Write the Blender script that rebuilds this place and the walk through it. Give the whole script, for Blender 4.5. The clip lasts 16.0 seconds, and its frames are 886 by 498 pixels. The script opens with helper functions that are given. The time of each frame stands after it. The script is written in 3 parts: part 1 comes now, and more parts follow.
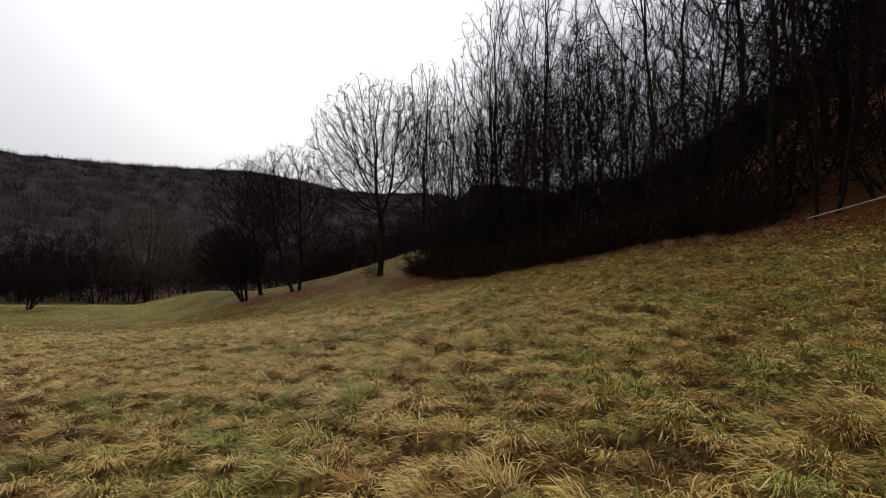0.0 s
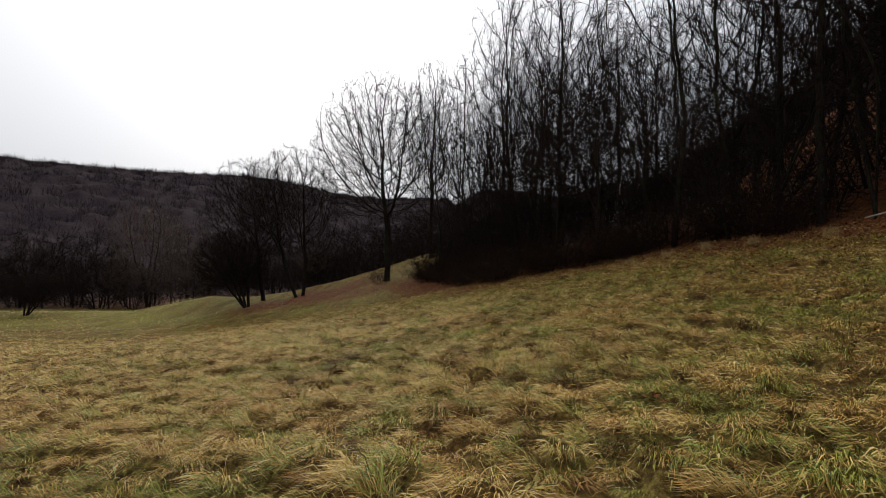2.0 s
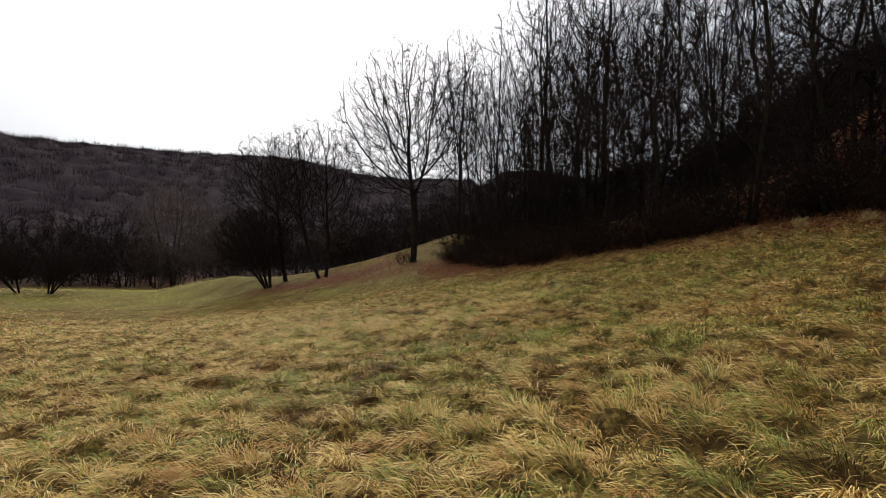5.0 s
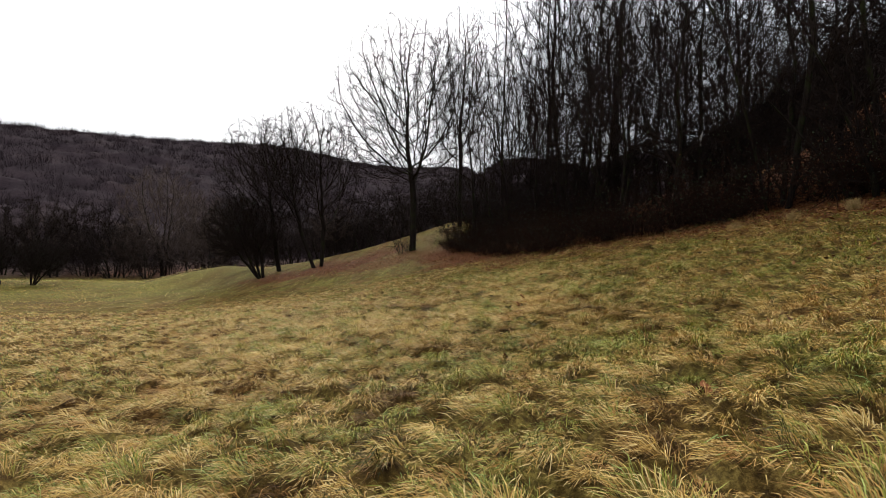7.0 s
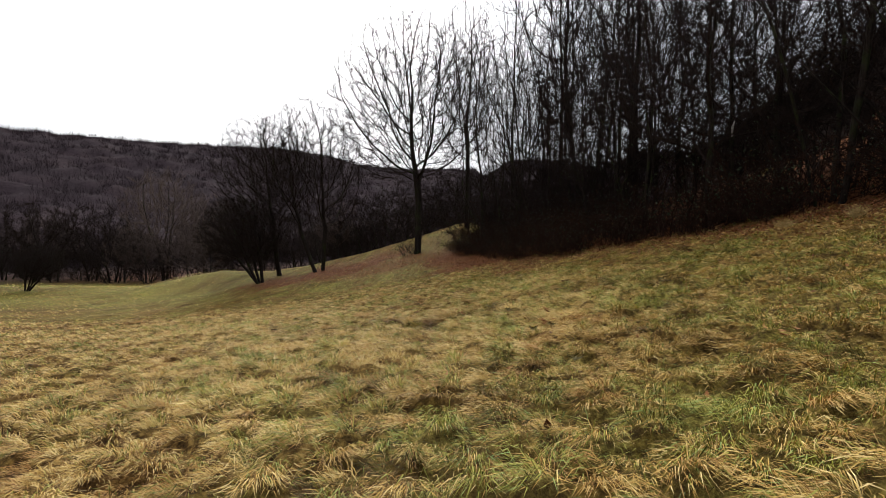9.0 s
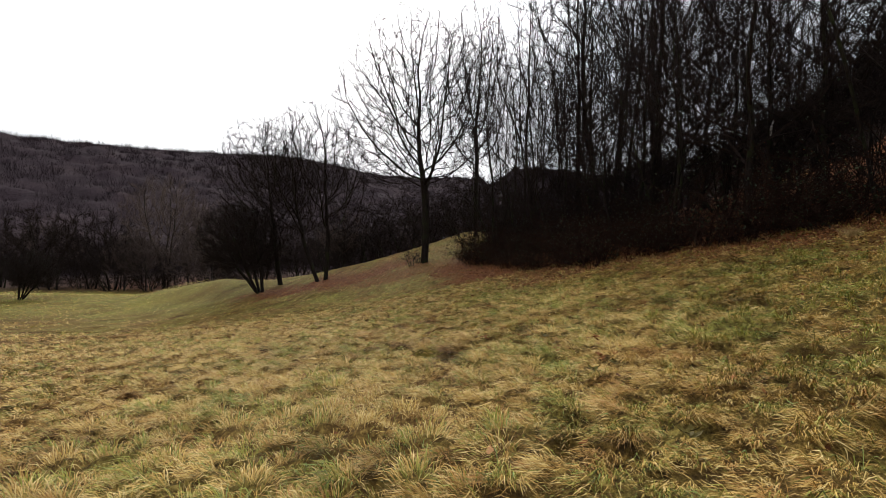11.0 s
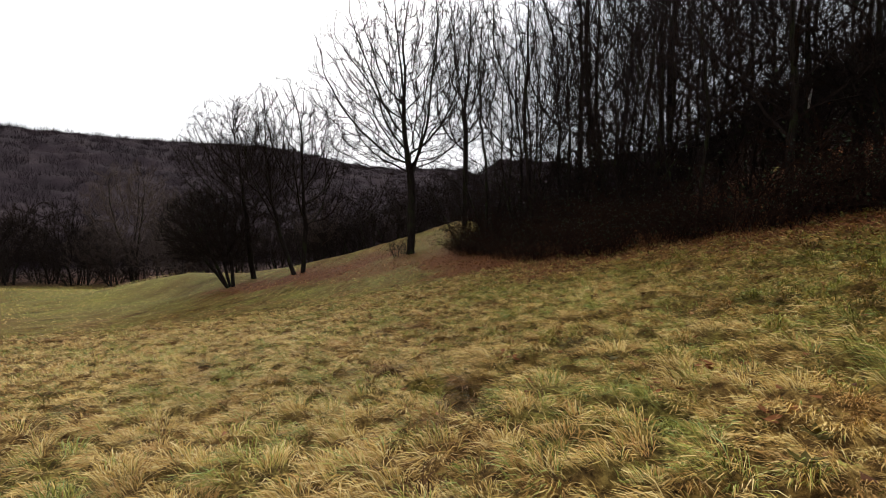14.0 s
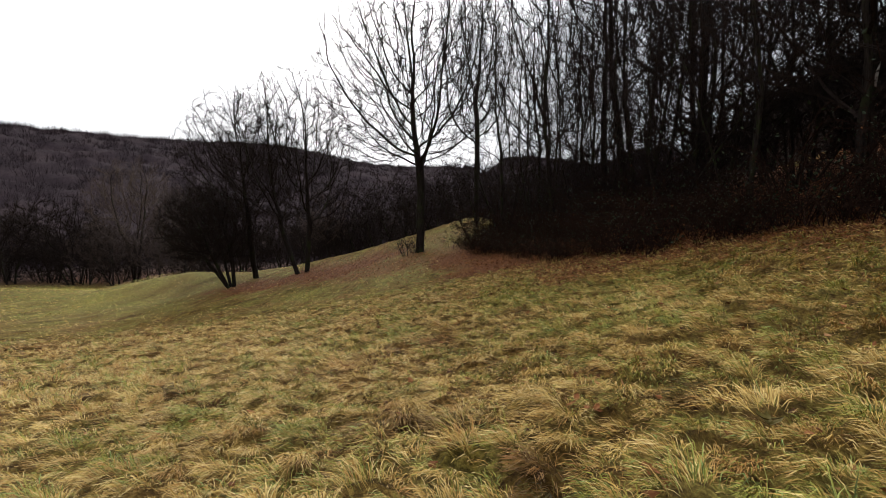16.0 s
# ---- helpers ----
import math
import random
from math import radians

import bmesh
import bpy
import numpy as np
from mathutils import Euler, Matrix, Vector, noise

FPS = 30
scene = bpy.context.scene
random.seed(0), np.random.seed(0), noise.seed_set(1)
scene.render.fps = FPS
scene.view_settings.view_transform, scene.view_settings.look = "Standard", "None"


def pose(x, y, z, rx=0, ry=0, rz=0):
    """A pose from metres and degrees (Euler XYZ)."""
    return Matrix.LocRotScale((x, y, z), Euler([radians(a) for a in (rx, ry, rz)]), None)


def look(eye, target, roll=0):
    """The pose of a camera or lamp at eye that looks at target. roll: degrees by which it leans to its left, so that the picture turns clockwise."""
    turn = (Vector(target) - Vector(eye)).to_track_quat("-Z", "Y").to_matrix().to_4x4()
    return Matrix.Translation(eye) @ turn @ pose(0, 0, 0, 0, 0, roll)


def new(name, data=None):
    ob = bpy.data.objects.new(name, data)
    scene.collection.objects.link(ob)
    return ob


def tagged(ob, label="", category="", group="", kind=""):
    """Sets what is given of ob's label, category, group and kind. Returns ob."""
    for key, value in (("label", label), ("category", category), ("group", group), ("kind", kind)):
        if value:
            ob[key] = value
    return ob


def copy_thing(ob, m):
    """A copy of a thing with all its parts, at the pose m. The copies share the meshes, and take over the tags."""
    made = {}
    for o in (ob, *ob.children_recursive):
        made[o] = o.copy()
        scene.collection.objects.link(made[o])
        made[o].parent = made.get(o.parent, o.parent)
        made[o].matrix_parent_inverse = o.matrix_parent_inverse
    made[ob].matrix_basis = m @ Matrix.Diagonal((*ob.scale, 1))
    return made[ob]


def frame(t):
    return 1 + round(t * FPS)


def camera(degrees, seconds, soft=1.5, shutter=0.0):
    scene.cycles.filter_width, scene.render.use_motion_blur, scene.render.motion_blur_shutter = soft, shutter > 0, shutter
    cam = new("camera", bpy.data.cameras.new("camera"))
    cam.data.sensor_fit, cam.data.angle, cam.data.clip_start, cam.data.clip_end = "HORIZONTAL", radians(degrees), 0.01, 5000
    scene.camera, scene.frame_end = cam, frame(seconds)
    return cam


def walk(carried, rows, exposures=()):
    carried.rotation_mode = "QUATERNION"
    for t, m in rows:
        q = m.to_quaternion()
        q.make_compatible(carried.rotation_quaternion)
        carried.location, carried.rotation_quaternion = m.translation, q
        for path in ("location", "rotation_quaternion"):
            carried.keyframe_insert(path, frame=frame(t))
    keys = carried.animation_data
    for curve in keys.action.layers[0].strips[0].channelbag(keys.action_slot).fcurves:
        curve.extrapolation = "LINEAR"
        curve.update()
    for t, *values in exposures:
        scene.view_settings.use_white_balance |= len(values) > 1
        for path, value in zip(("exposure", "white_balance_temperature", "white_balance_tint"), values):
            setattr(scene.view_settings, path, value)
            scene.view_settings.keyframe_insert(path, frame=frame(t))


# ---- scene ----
cam = camera(86.4, 16.0, soft=0.85)
PATH = [
    (0, (0.075, 0.253, 1.341), (0.07, 2.253, 1.356), 0.1),
    (0.5, (-0.063, 0.676, 1.342), (-0.074, 2.675, 1.365), 0.1),
    (1, (-0.128, 1.184, 1.281), (-0.132, 3.184, 1.302), 0.1),
    (1.5, (-0.224, 1.628, 1.248), (-0.214, 3.628, 1.26), 0.0),
    (2, (-0.38, 2.071, 1.259), (-0.404, 4.07, 1.296), 0.1),
    (2.5, (-0.438, 2.573, 1.197), (-0.452, 4.572, 1.244), 0.1),
    (3, (-0.504, 3.054, 1.143), (-0.494, 5.054, 1.166), -0.0),
    (3.5, (-0.613, 3.552, 1.147), (-0.668, 5.551, 1.138), 0.1),
    (4, (-0.719, 4.047, 1.115), (-0.836, 6.044, 1.103), 0.4),
    (4.2, (-0.784, 4.197, 1.121), (-0.914, 6.192, 1.1), 0.4),
    (6.3, (-1.584, 6.069, 0.997), (-1.674, 8.066, 0.918), 0.4),
    (6.5, (-1.616, 6.243, 0.989), (-1.707, 8.238, 0.895), 0.3),
    (7, (-1.639, 6.754, 0.946), (-1.74, 8.75, 0.859), 0.3),
    (7.5, (-1.742, 7.257, 0.907), (-1.853, 9.252, 0.813), 0.1),
    (8, (-1.756, 7.74, 0.9), (-1.9, 9.733, 0.817), 0.2),
    (8.2, (-1.718, 7.974, 0.875), (-1.858, 9.967, 0.799), 0.1),
    (10.3, (-1.948, 10.038, 0.919), (-2.07, 12.032, 0.837), 0.0),
    (10.5, (-2.028, 10.227, 0.899), (-2.152, 12.222, 0.836), 0.1),
    (11, (-2.135, 10.678, 0.851), (-2.285, 12.672, 0.81), 0.2),
    (11.5, (-2.201, 11.173, 0.837), (-2.34, 13.168, 0.812), 0.2),
    (12, (-2.347, 11.632, 0.777), (-2.463, 13.628, 0.75), 0.1),
    (12.5, (-2.423, 12.089, 0.737), (-2.547, 14.085, 0.699), 0.1),
    (13, (-2.476, 12.622, 0.701), (-2.57, 14.619, 0.65), 0.1),
    (13.5, (-2.607, 13.124, 0.633), (-2.676, 15.122, 0.574), -0.0),
    (14, (-2.655, 13.631, 0.594), (-2.736, 15.628, 0.521), 0.1),
    (14.5, (-2.722, 14.133, 0.594), (-2.801, 16.13, 0.523), 0.1),
    (15, (-2.91, 14.603, 0.574), (-3.011, 16.599, 0.515), 0.2),
    (15.5, (-2.979, 15.105, 0.493), (-3.113, 17.1, 0.437), 0.2),
    (16, (-3.062, 15.584, 0.511), (-3.171, 17.579, 0.43), 0.0),
]
walk(cam, [(t, look(eye, target, roll)) for t, eye, target, roll in PATH],
     [(0, -0.3), (1.5, -0.24), (4, 0.02), (7, 0.3), (8.2, 0.38), (11, 0.34), (13, 0.26), (16, 0.36)])

# ---- light ----
world = bpy.data.worlds.new("overcast_sky")
scene.world = world
world.use_nodes = True
wn, wl = world.node_tree.nodes, world.node_tree.links
sky = wn.new("ShaderNodeTexSky")
sky.sky_type = "NISHITA"
sky.sun_disc = False
sky.sun_elevation, sky.sun_rotation = radians(33), radians(-17)
sky.dust_density, sky.air_density, sky.ozone_density = 4.0, 1.0, 1.0
pale = wn.new("ShaderNodeHueSaturation")
pale.inputs["Saturation"].default_value = 0.22
wl.new(sky.outputs[0], pale.inputs["Color"])
cloud = wn.new("ShaderNodeMix")
cloud.data_type = "RGBA"
cloud.inputs[0].default_value = 0.8
cloud.inputs[7].default_value = (6.0, 6.15, 6.55, 1)
wl.new(pale.outputs[0], cloud.inputs[6])
# an overcast sky is brighter overhead than at the horizon
where = wn.new("ShaderNodeTexCoord")
parts = wn.new("ShaderNodeSeparateXYZ")
wl.new(where.outputs["Generated"], parts.inputs[0])
rise = wn.new("ShaderNodeMapRange")
rise.inputs["From Min"].default_value, rise.inputs["From Max"].default_value = 0, 1
rise.inputs["To Min"].default_value, rise.inputs["To Max"].default_value = 0.62, 1.8
wl.new(parts.outputs["Z"], rise.inputs["Value"])
dome = wn.new("ShaderNodeVectorMath")
dome.operation = "SCALE"
wl.new(cloud.outputs[2], dome.inputs[0])
wl.new(rise.outputs[0], dome.inputs["Scale"])
wl.new(dome.outputs[0], wn["Background"].inputs["Color"])
wn["Background"].inputs["Strength"].default_value = 0.15

sun = new("sun", bpy.data.lights.new("sun", "SUN"))
sun.data.energy, sun.data.angle, sun.data.color = 1.5, radians(14), (1.0, 0.95, 0.88)
sun.matrix_world = look((-14, 46, 31), (0, 0, 0))

# ---- materials ----


def material(name, rough=0.85, spec=0.3):
    m = bpy.data.materials.new(name)
    m.use_nodes = True
    p = m.node_tree.nodes["Principled BSDF"]
    p.inputs["Roughness"].default_value = rough
    p.inputs["Specular IOR Level"].default_value = spec
    return m, m.node_tree.nodes, m.node_tree.links, p


def noise_tex(n, l, scale, detail=4, rough=0.6, coords="Object", stretch=None):
    tc = n.new("ShaderNodeTexCoord")
    tex = n.new("ShaderNodeTexNoise")
    tex.inputs["Scale"].default_value = scale
    tex.inputs["Detail"].default_value = detail
    tex.inputs["Roughness"].default_value = rough
    if stretch:
        mp = n.new("ShaderNodeMapping")
        mp.inputs["Scale"].default_value = stretch
        l.new(tc.outputs[coords], mp.inputs["Vector"])
        l.new(mp.outputs[0], tex.inputs["Vector"])
    else:
        l.new(tc.outputs[coords], tex.inputs["Vector"])
    return tex.outputs["Fac"]


def ramp(n, l, fac, stops):
    r = n.new("ShaderNodeValToRGB")
    while len(r.color_ramp.elements) < len(stops):
        r.color_ramp.elements.new(0.5)
    for e, (p, c) in zip(r.color_ramp.elements, stops):
        e.position, e.color = p, (*c, 1)
    l.new(fac, r.inputs[0])
    return r.outputs[0]


def mix(n, l, fac, a, b, how="MIX"):
    x = n.new("ShaderNodeMix")
    x.data_type, x.blend_type = "RGBA", how
    if isinstance(fac, float):
        x.inputs[0].default_value = fac
    else:
        l.new(fac, x.inputs[0])
    for s, v in ((6, a), (7, b)):
        if isinstance(v, tuple):
            x.inputs[s].default_value = (*v, 1)
        else:
            l.new(v, x.inputs[s])
    return x.outputs[2]


def bump(n, l, p, height, strength, dist):
    b = n.new("ShaderNodeBump")
    b.inputs["Strength"].default_value, b.inputs["Distance"].default_value = strength, dist
    l.new(height, b.inputs["Height"])
    l.new(b.outputs[0], p.inputs["Normal"])


def attribute(n, name):
    a = n.new("ShaderNodeAttribute")
    a.attribute_name = name
    return a.outputs["Fac"]


def island(n):
    return n.new("ShaderNodeNewGeometry").outputs["Random Per Island"]


def ground_material():
    m, n, l, p = material("meadow_soil", 0.95, 0.08)
    fine = noise_tex(n, l, 11.0, 6, 0.75)
    broad = noise_tex(n, l, 0.35, 4)
    straw = ramp(n, l, fine, [(0.36, (0.026, 0.014, 0.005)), (0.5, (0.12, 0.07, 0.02)), (0.66, (0.40, 0.26, 0.080))])
    green = ramp(n, l, fine, [(0.36, (0.022, 0.018, 0.005)), (0.5, (0.11, 0.10, 0.020)), (0.66, (0.29, 0.27, 0.060))])
    field = mix(n, l, attribute(n, "green"), straw, green)
    # each tussock has its own colour, up to bleached straw; dark ones also imitate shadow
    each = ramp(n, l, attribute(n, "tuft"), [(0.0, (0.30, 0.22, 0.15)), (0.3, (0.75, 0.66, 0.55)), (0.65, (1, 1, 1)), (1.0, (1.25, 1.2, 1.1))])
    field = mix(n, l, 1.0, field, each, "MULTIPLY")
    field = mix(n, l, ramp(n, l, broad, [(0.35, (0, 0, 0)), (0.7, (0.35, 0.35, 0.35))]), field, (0.16, 0.085, 0.03))
    leaves = ramp(n, l, noise_tex(n, l, 12.0, 5, 0.8), [(0.38, (0.014, 0.007, 0.004)), (0.52, (0.11, 0.039, 0.012)), (0.68, (0.27, 0.105, 0.031))])
    col = mix(n, l, attribute(n, "litter"), field, leaves)
    far = ramp(n, l, noise_tex(n, l, 0.05, 6, 0.6), [(0.3, (0.018, 0.013, 0.014)), (0.7, (0.03, 0.022, 0.023))])
    l.new(mix(n, l, attribute(n, "far"), col, far), p.inputs["Base Color"])
    bump(n, l, p, fine, 1.0, 0.08)
    return m


def bark_material(name, dark, light, moss=None):
    m, n, l, p = material(name, 1.0, 0.02)
    grain = noise_tex(n, l, 14.0, 5, 0.7, stretch=(1, 1, 0.18))
    col = ramp(n, l, grain, [(0.35, dark), (0.7, light)])
    if moss:
        patch = ramp(n, l, noise_tex(n, l, 1.1, 4), [(0.5, (0, 0, 0)), (0.68, (0.8, 0.8, 0.8))])
        col = mix(n, l, patch, col, moss)
    l.new(col, p.inputs["Base Color"])
    bump(n, l, p, grain, 0.7, 0.02)
    return m


def blade_material(name, stops, rough=0.6, tawny=None, tufts=False):
    m, n, l, p = material(name, rough, 0.15)
    c = ramp(n, l, island(n), stops)
    broad = ramp(n, l, noise_tex(n, l, 0.8, 4), [(0.3, (0.72, 0.70, 0.66)), (0.7, (1, 1, 1))])
    c = mix(n, l, 1.0, c, broad, "MULTIPLY")
    if tufts:
        # tone varies from tuft to tuft; the darkest stand in for shadows beneath the grass
        each = ramp(n, l, attribute(n, "tuft"), [(0.0, (0.26, 0.2, 0.15)), (0.22, (0.8, 0.76, 0.7)), (0.42, (1, 1, 1))])
        c = mix(n, l, 1.0, c, each, "MULTIPLY")
    if tawny:
        spots = ramp(n, l, noise_tex(n, l, 2.4, 3), [(0.52, (0, 0, 0)), (0.66, (0.75, 0.75, 0.75))])
        c = mix(n, l, spots, c, tawny)
    l.new(c, p.inputs["Base Color"])
    return m


GROUND = ground_material()
# darker than real bark and twigs: the wood's deep shade is in these colours
BARK = bark_material("shaded_dark_bark", (0.007, 0.0055, 0.005), (0.028, 0.022, 0.018), (0.022, 0.028, 0.010))
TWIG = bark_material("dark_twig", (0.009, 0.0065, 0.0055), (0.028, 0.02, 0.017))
BARK_VALE = bark_material("valley_bark", (0.012, 0.010, 0.009), (0.04, 0.034, 0.03))
TWIG_PALE = bark_material("pale_winter_twig", (0.045, 0.034, 0.028), (0.14, 0.105, 0.085))
TWIG_FAR = bark_material("winter_twig", (0.03, 0.023, 0.02), (0.10, 0.073, 0.062))
# bramble stems darkened too, with the thicket's shade put into the colour
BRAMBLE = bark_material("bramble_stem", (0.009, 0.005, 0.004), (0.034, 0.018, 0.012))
PALE_WOOD = bark_material("bleached_wood", (0.22, 0.20, 0.17), (0.5, 0.46, 0.41))
DRY = blade_material("dry_grass_blade", [(0.0, (0.15, 0.076, 0.020)), (0.22, (0.42, 0.245, 0.058)), (0.6, (0.65, 0.445, 0.125)), (1.0, (0.78, 0.61, 0.27))], tawny=(0.36, 0.175, 0.05), tufts=True)
GREEN = blade_material("green_grass_blade", [(0.0, (0.06, 0.072, 0.014)), (0.4, (0.24, 0.25, 0.036)), (0.8, (0.42, 0.40, 0.085)), (1.0, (0.24, 0.37, 0.12))], tufts=True)
DEAD_LEAF = blade_material("dead_leaf", [(0.0, (0.06, 0.024, 0.010)), (0.5, (0.19, 0.07, 0.023)), (0.85, (0.30, 0.125, 0.045)), (1.0, (0.38, 0.20, 0.09))], 0.8)
# leaf colour near black, to include the shade inside the thicket
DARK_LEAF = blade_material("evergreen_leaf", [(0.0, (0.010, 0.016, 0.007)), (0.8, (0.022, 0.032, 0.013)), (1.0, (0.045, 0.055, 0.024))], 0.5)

# ---- shape of the land ----


def hash01(i, j, seed):
    v = np.sin(i * 127.1 + j * 311.7 + seed * 74.7) * 43758.5453
    return v - np.floor(v)


def vnoise(x, y, size, seed=0):
    x, y = np.asarray(x, float) / size, np.asarray(y, float) / size
    i, j = np.floor(x), np.floor(y)
    u, v = x - i, y - j
    u, v = u * u * (3 - 2 * u), v * v * (3 - 2 * v)
    a = hash01(i, j, seed) * (1 - u) + hash01(i + 1, j, seed) * u
    b = hash01(i, j + 1, seed) * (1 - u) + hash01(i + 1, j + 1, seed) * u
    return a * (1 - v) + b * v


def soft(v, w):
    return w * np.logaddexp(0, v / w)


def step(v, a, b):
    s = np.clip((v - a) / (b - a), 0, 1)
    return s * s * (3 - 2 * s)


def edge_depth(x, y):
    """How far a place lies inside the wood, from its edge."""
    return (x + 4) * 0.828 + (y - 43) * 0.561 + 1.2 * np.sin((x - y) * 0.16 + 0.6)


def height(x, y):
    x, y = np.asarray(x, float), np.asarray(y, float)
    a = -48 + soft(x + 48, 4)
    a = 15 - soft(15 - a, 2)
    b = -6 + soft(y + 6, 2)
    b = 62 - soft(62 - b, 2)
    z = -0.087 + 0.0807 * a - 0.0325 * b + 0.00433 * a * a + 0.00499 * a * b - 0.0304 * soft(b - 20, 6) + 0.253 * soft(b - 36, 5)
    # the valley floor stays level past the mound
    low = np.maximum(step(y, 62, 110) * step(-x, -30, 10), step(y, 57, 76) * step(-x, 26, 38))
    z = z * (1 - low) - 7.0 * low
    z = z + 1.4 * np.exp(-((x + 29) / 6) ** 2 - ((y - 55.5) / 4.5) ** 2)
    # wooded slope beside the meadow
    z = z - 5 * step(y, 38, 60) * step(x, -2, 8)
    z = z - 5 * step(y, 45, 66) * step(x, -4, 6)
    side = 0.86 * soft(x - 12.6 - 0.2 * y, 1.2)
    z = z + 60 * (1 - np.exp(-side / 60))
    # the far side of the valley
    r = np.hypot(x, y - 10)
    az = np.degrees(np.arctan2(x, y - 10))
    ridge = 48 - 12 * step(az, -24, -8) + 5 * (vnoise(x, y, 90, 3) - 0.5) + 8 * (vnoise(az, az * 0, 9, 8) - 0.5)
    z = z + (ridge + 6) * step(r, 95, 340) * (1 - step(az, 8, 30))
    return z


def tussock_cell(x, y, cell=0.3):
    """The nearest tussock to each place: its two cell numbers, centre and distance."""
    x, y = np.asarray(x, float), np.asarray(y, float)
    i0, j0 = np.floor(x / cell), np.floor(y / cell)
    best = np.full(x.shape, 9.0)
    i, j, cx, cy = i0.copy(), j0.copy(), x.copy(), y.copy()
    for di in (-1, 0, 1):
        for dj in (-1, 0, 1):
            ti, tj = i0 + di, j0 + dj
            tx, ty = (ti + hash01(ti, tj, 31)) * cell, (tj + hash01(ti, tj, 32)) * cell
            d = np.hypot((tx - x) * 0.85, (ty - y) * 1.15)
            near = d < best
            best = np.where(near, d, best)
            i, j, cx, cy = np.where(near, ti, i), np.where(near, tj, j), np.where(near, tx, cx), np.where(near, ty, cy)
    return i, j, cx, cy, best


def tussock(x, y):
    """Domed tussocks of uneven height on gently rolling ground."""
    i, j, _, _, d = tussock_cell(x, y)
    near = np.clip(1.5 - np.hypot(x + 2, y - 15) / 60, 0.1, 1) * (1 - 0.7 * litter_at(x, y))
    dome = np.clip(1 - (d / 0.21) ** 2, 0, 1) ** 0.6 * (0.02 + 0.16 * hash01(i, j, 38) ** 1.3)
    return near * (dome - 0.04 + 0.07 * (vnoise(x, y, 0.2, 2) - 0.5) + 0.14 * (vnoise(x, y, 2.6, 5) - 0.5))


def tuft_tone(i, j, x, y):
    return np.clip(0.75 * hash01(i, j, 36) + 0.45 * vnoise(x, y, 1.3, 37) - 0.1, 0, 1)


def edge_along(x, y):
    """How far along the wood's edge a place lies, from the mound corner."""
    return (x + 4) * 0.561 - (y - 43) * 0.828


def litter_at(x, y):
    wood = step(edge_depth(x, y) + 3.0 * (vnoise(x, y, 2.2, 11) - 0.5) + 1.2 * (vnoise(x, y, 0.5, 13) - 0.5), -4.2, 0.2) * step(edge_along(x, y), -5, -1)
    mound = 1 - step(np.hypot((x + 14.5) / 8.0, (y - 50.6) / 4.0) + 0.9 * (vnoise(x, y, 1.5, 12) - 0.5) + 0.5 * (vnoise(x, y, 0.5, 15) - 0.5), 0.55, 1.1)
    bank = 0.65 * (1 - step(np.hypot((x + 7.5) / 6, (y - 46.5) / 3.6) + 0.6 * (vnoise(x, y, 1.2, 14) - 0.5), 0.5, 1.15))
    return np.clip(np.maximum(np.maximum(wood, mound), bank), 0, 1)


def green_at(x, y):
    right = step(x + 0.25 * y, -9, 12)
    back = step(y, 30, 44)
    spots = vnoise(x, y, 1.6, 21) * 0.55 + vnoise(x, y, 0.5, 22) * 0.45
    mound = 0.35 * step(-x, 16, 24) * step(y, 40, 47)
    mound = mound - 0.7 * step(x, -18, -12) * step(y, 50, 53)
    return np.clip(mound + 0.12 + 0.5 * right + 0.6 * back + 1.7 * (spots - 0.5), 0, 1)


def stretch_axis(a, b, fine, far):
    mid = np.arange(a, b + fine / 2, fine)
    out, d = [], fine
    while sum(out) < far:
        d *= 1.16
        out.append(d)
    out = np.cumsum(out)
    return np.concatenate([a - out[::-1], mid, b + out])


def mesh_from(name, verts, faces, mat, smooth=False):
    me = bpy.data.meshes.new(name)
    verts, faces = np.asarray(verts, np.float32), np.asarray(faces, np.int32)
    k = faces.shape[1]
    me.vertices.add(len(verts))
    me.vertices.foreach_set("co", verts.ravel())
    me.loops.add(faces.size)
    me.loops.foreach_set("vertex_index", faces.ravel())
    me.polygons.add(len(faces))
    me.polygons.foreach_set("loop_start", np.arange(len(faces), dtype=np.int32) * k)
    me.polygons.foreach_set("use_smooth", np.full(len(faces), smooth))
    me.update(calc_edges=True)
    me.validate()
    me.materials.append(mat)
    return me


def part(name, me, parent, label=""):
    ob = new(name, me)
    ob.parent = parent
    return tagged(ob, label)


def build_ground():
    xs, ys = stretch_axis(-20, 13, 0.1, 1400), stretch_axis(2, 36, 0.1, 1400)
    x, y = np.meshgrid(xs, ys)
    x, y = x.ravel(), y.ravel()
    z = height(x, y) + tussock(x, y)
    nx, ny = len(xs), len(ys)
    i = (np.arange(ny - 1)[:, None] * nx + np.arange(nx - 1)[None]).ravel()
    me = mesh_from("ground", np.stack([x, y, z], 1), np.stack([i, i + 1, i + 1 + nx, i + nx], 1), GROUND, True)
    r = np.hypot(x, y - 10)
    valley = step(y - np.where(x < -22, 77, 77 + 0.12 * (x + 22)), -3, 0)
    masks = {"litter": np.maximum(litter_at(x, y), valley), "green": green_at(x, y), "tuft": tuft_tone(*tussock_cell(x, y)[:2], x, y), "far": step(r, 75, 120)}
    for key, v in masks.items():
        me.attributes.new(key, "FLOAT", "POINT").data.foreach_set("value", v.astype(np.float32))
    tagged(new("ground", me), "sloping winter meadow with leaf litter, wood floor and far hillside", "ground", kind="structure")


build_ground()

# ---- trees ----
GOLD = 2.39996


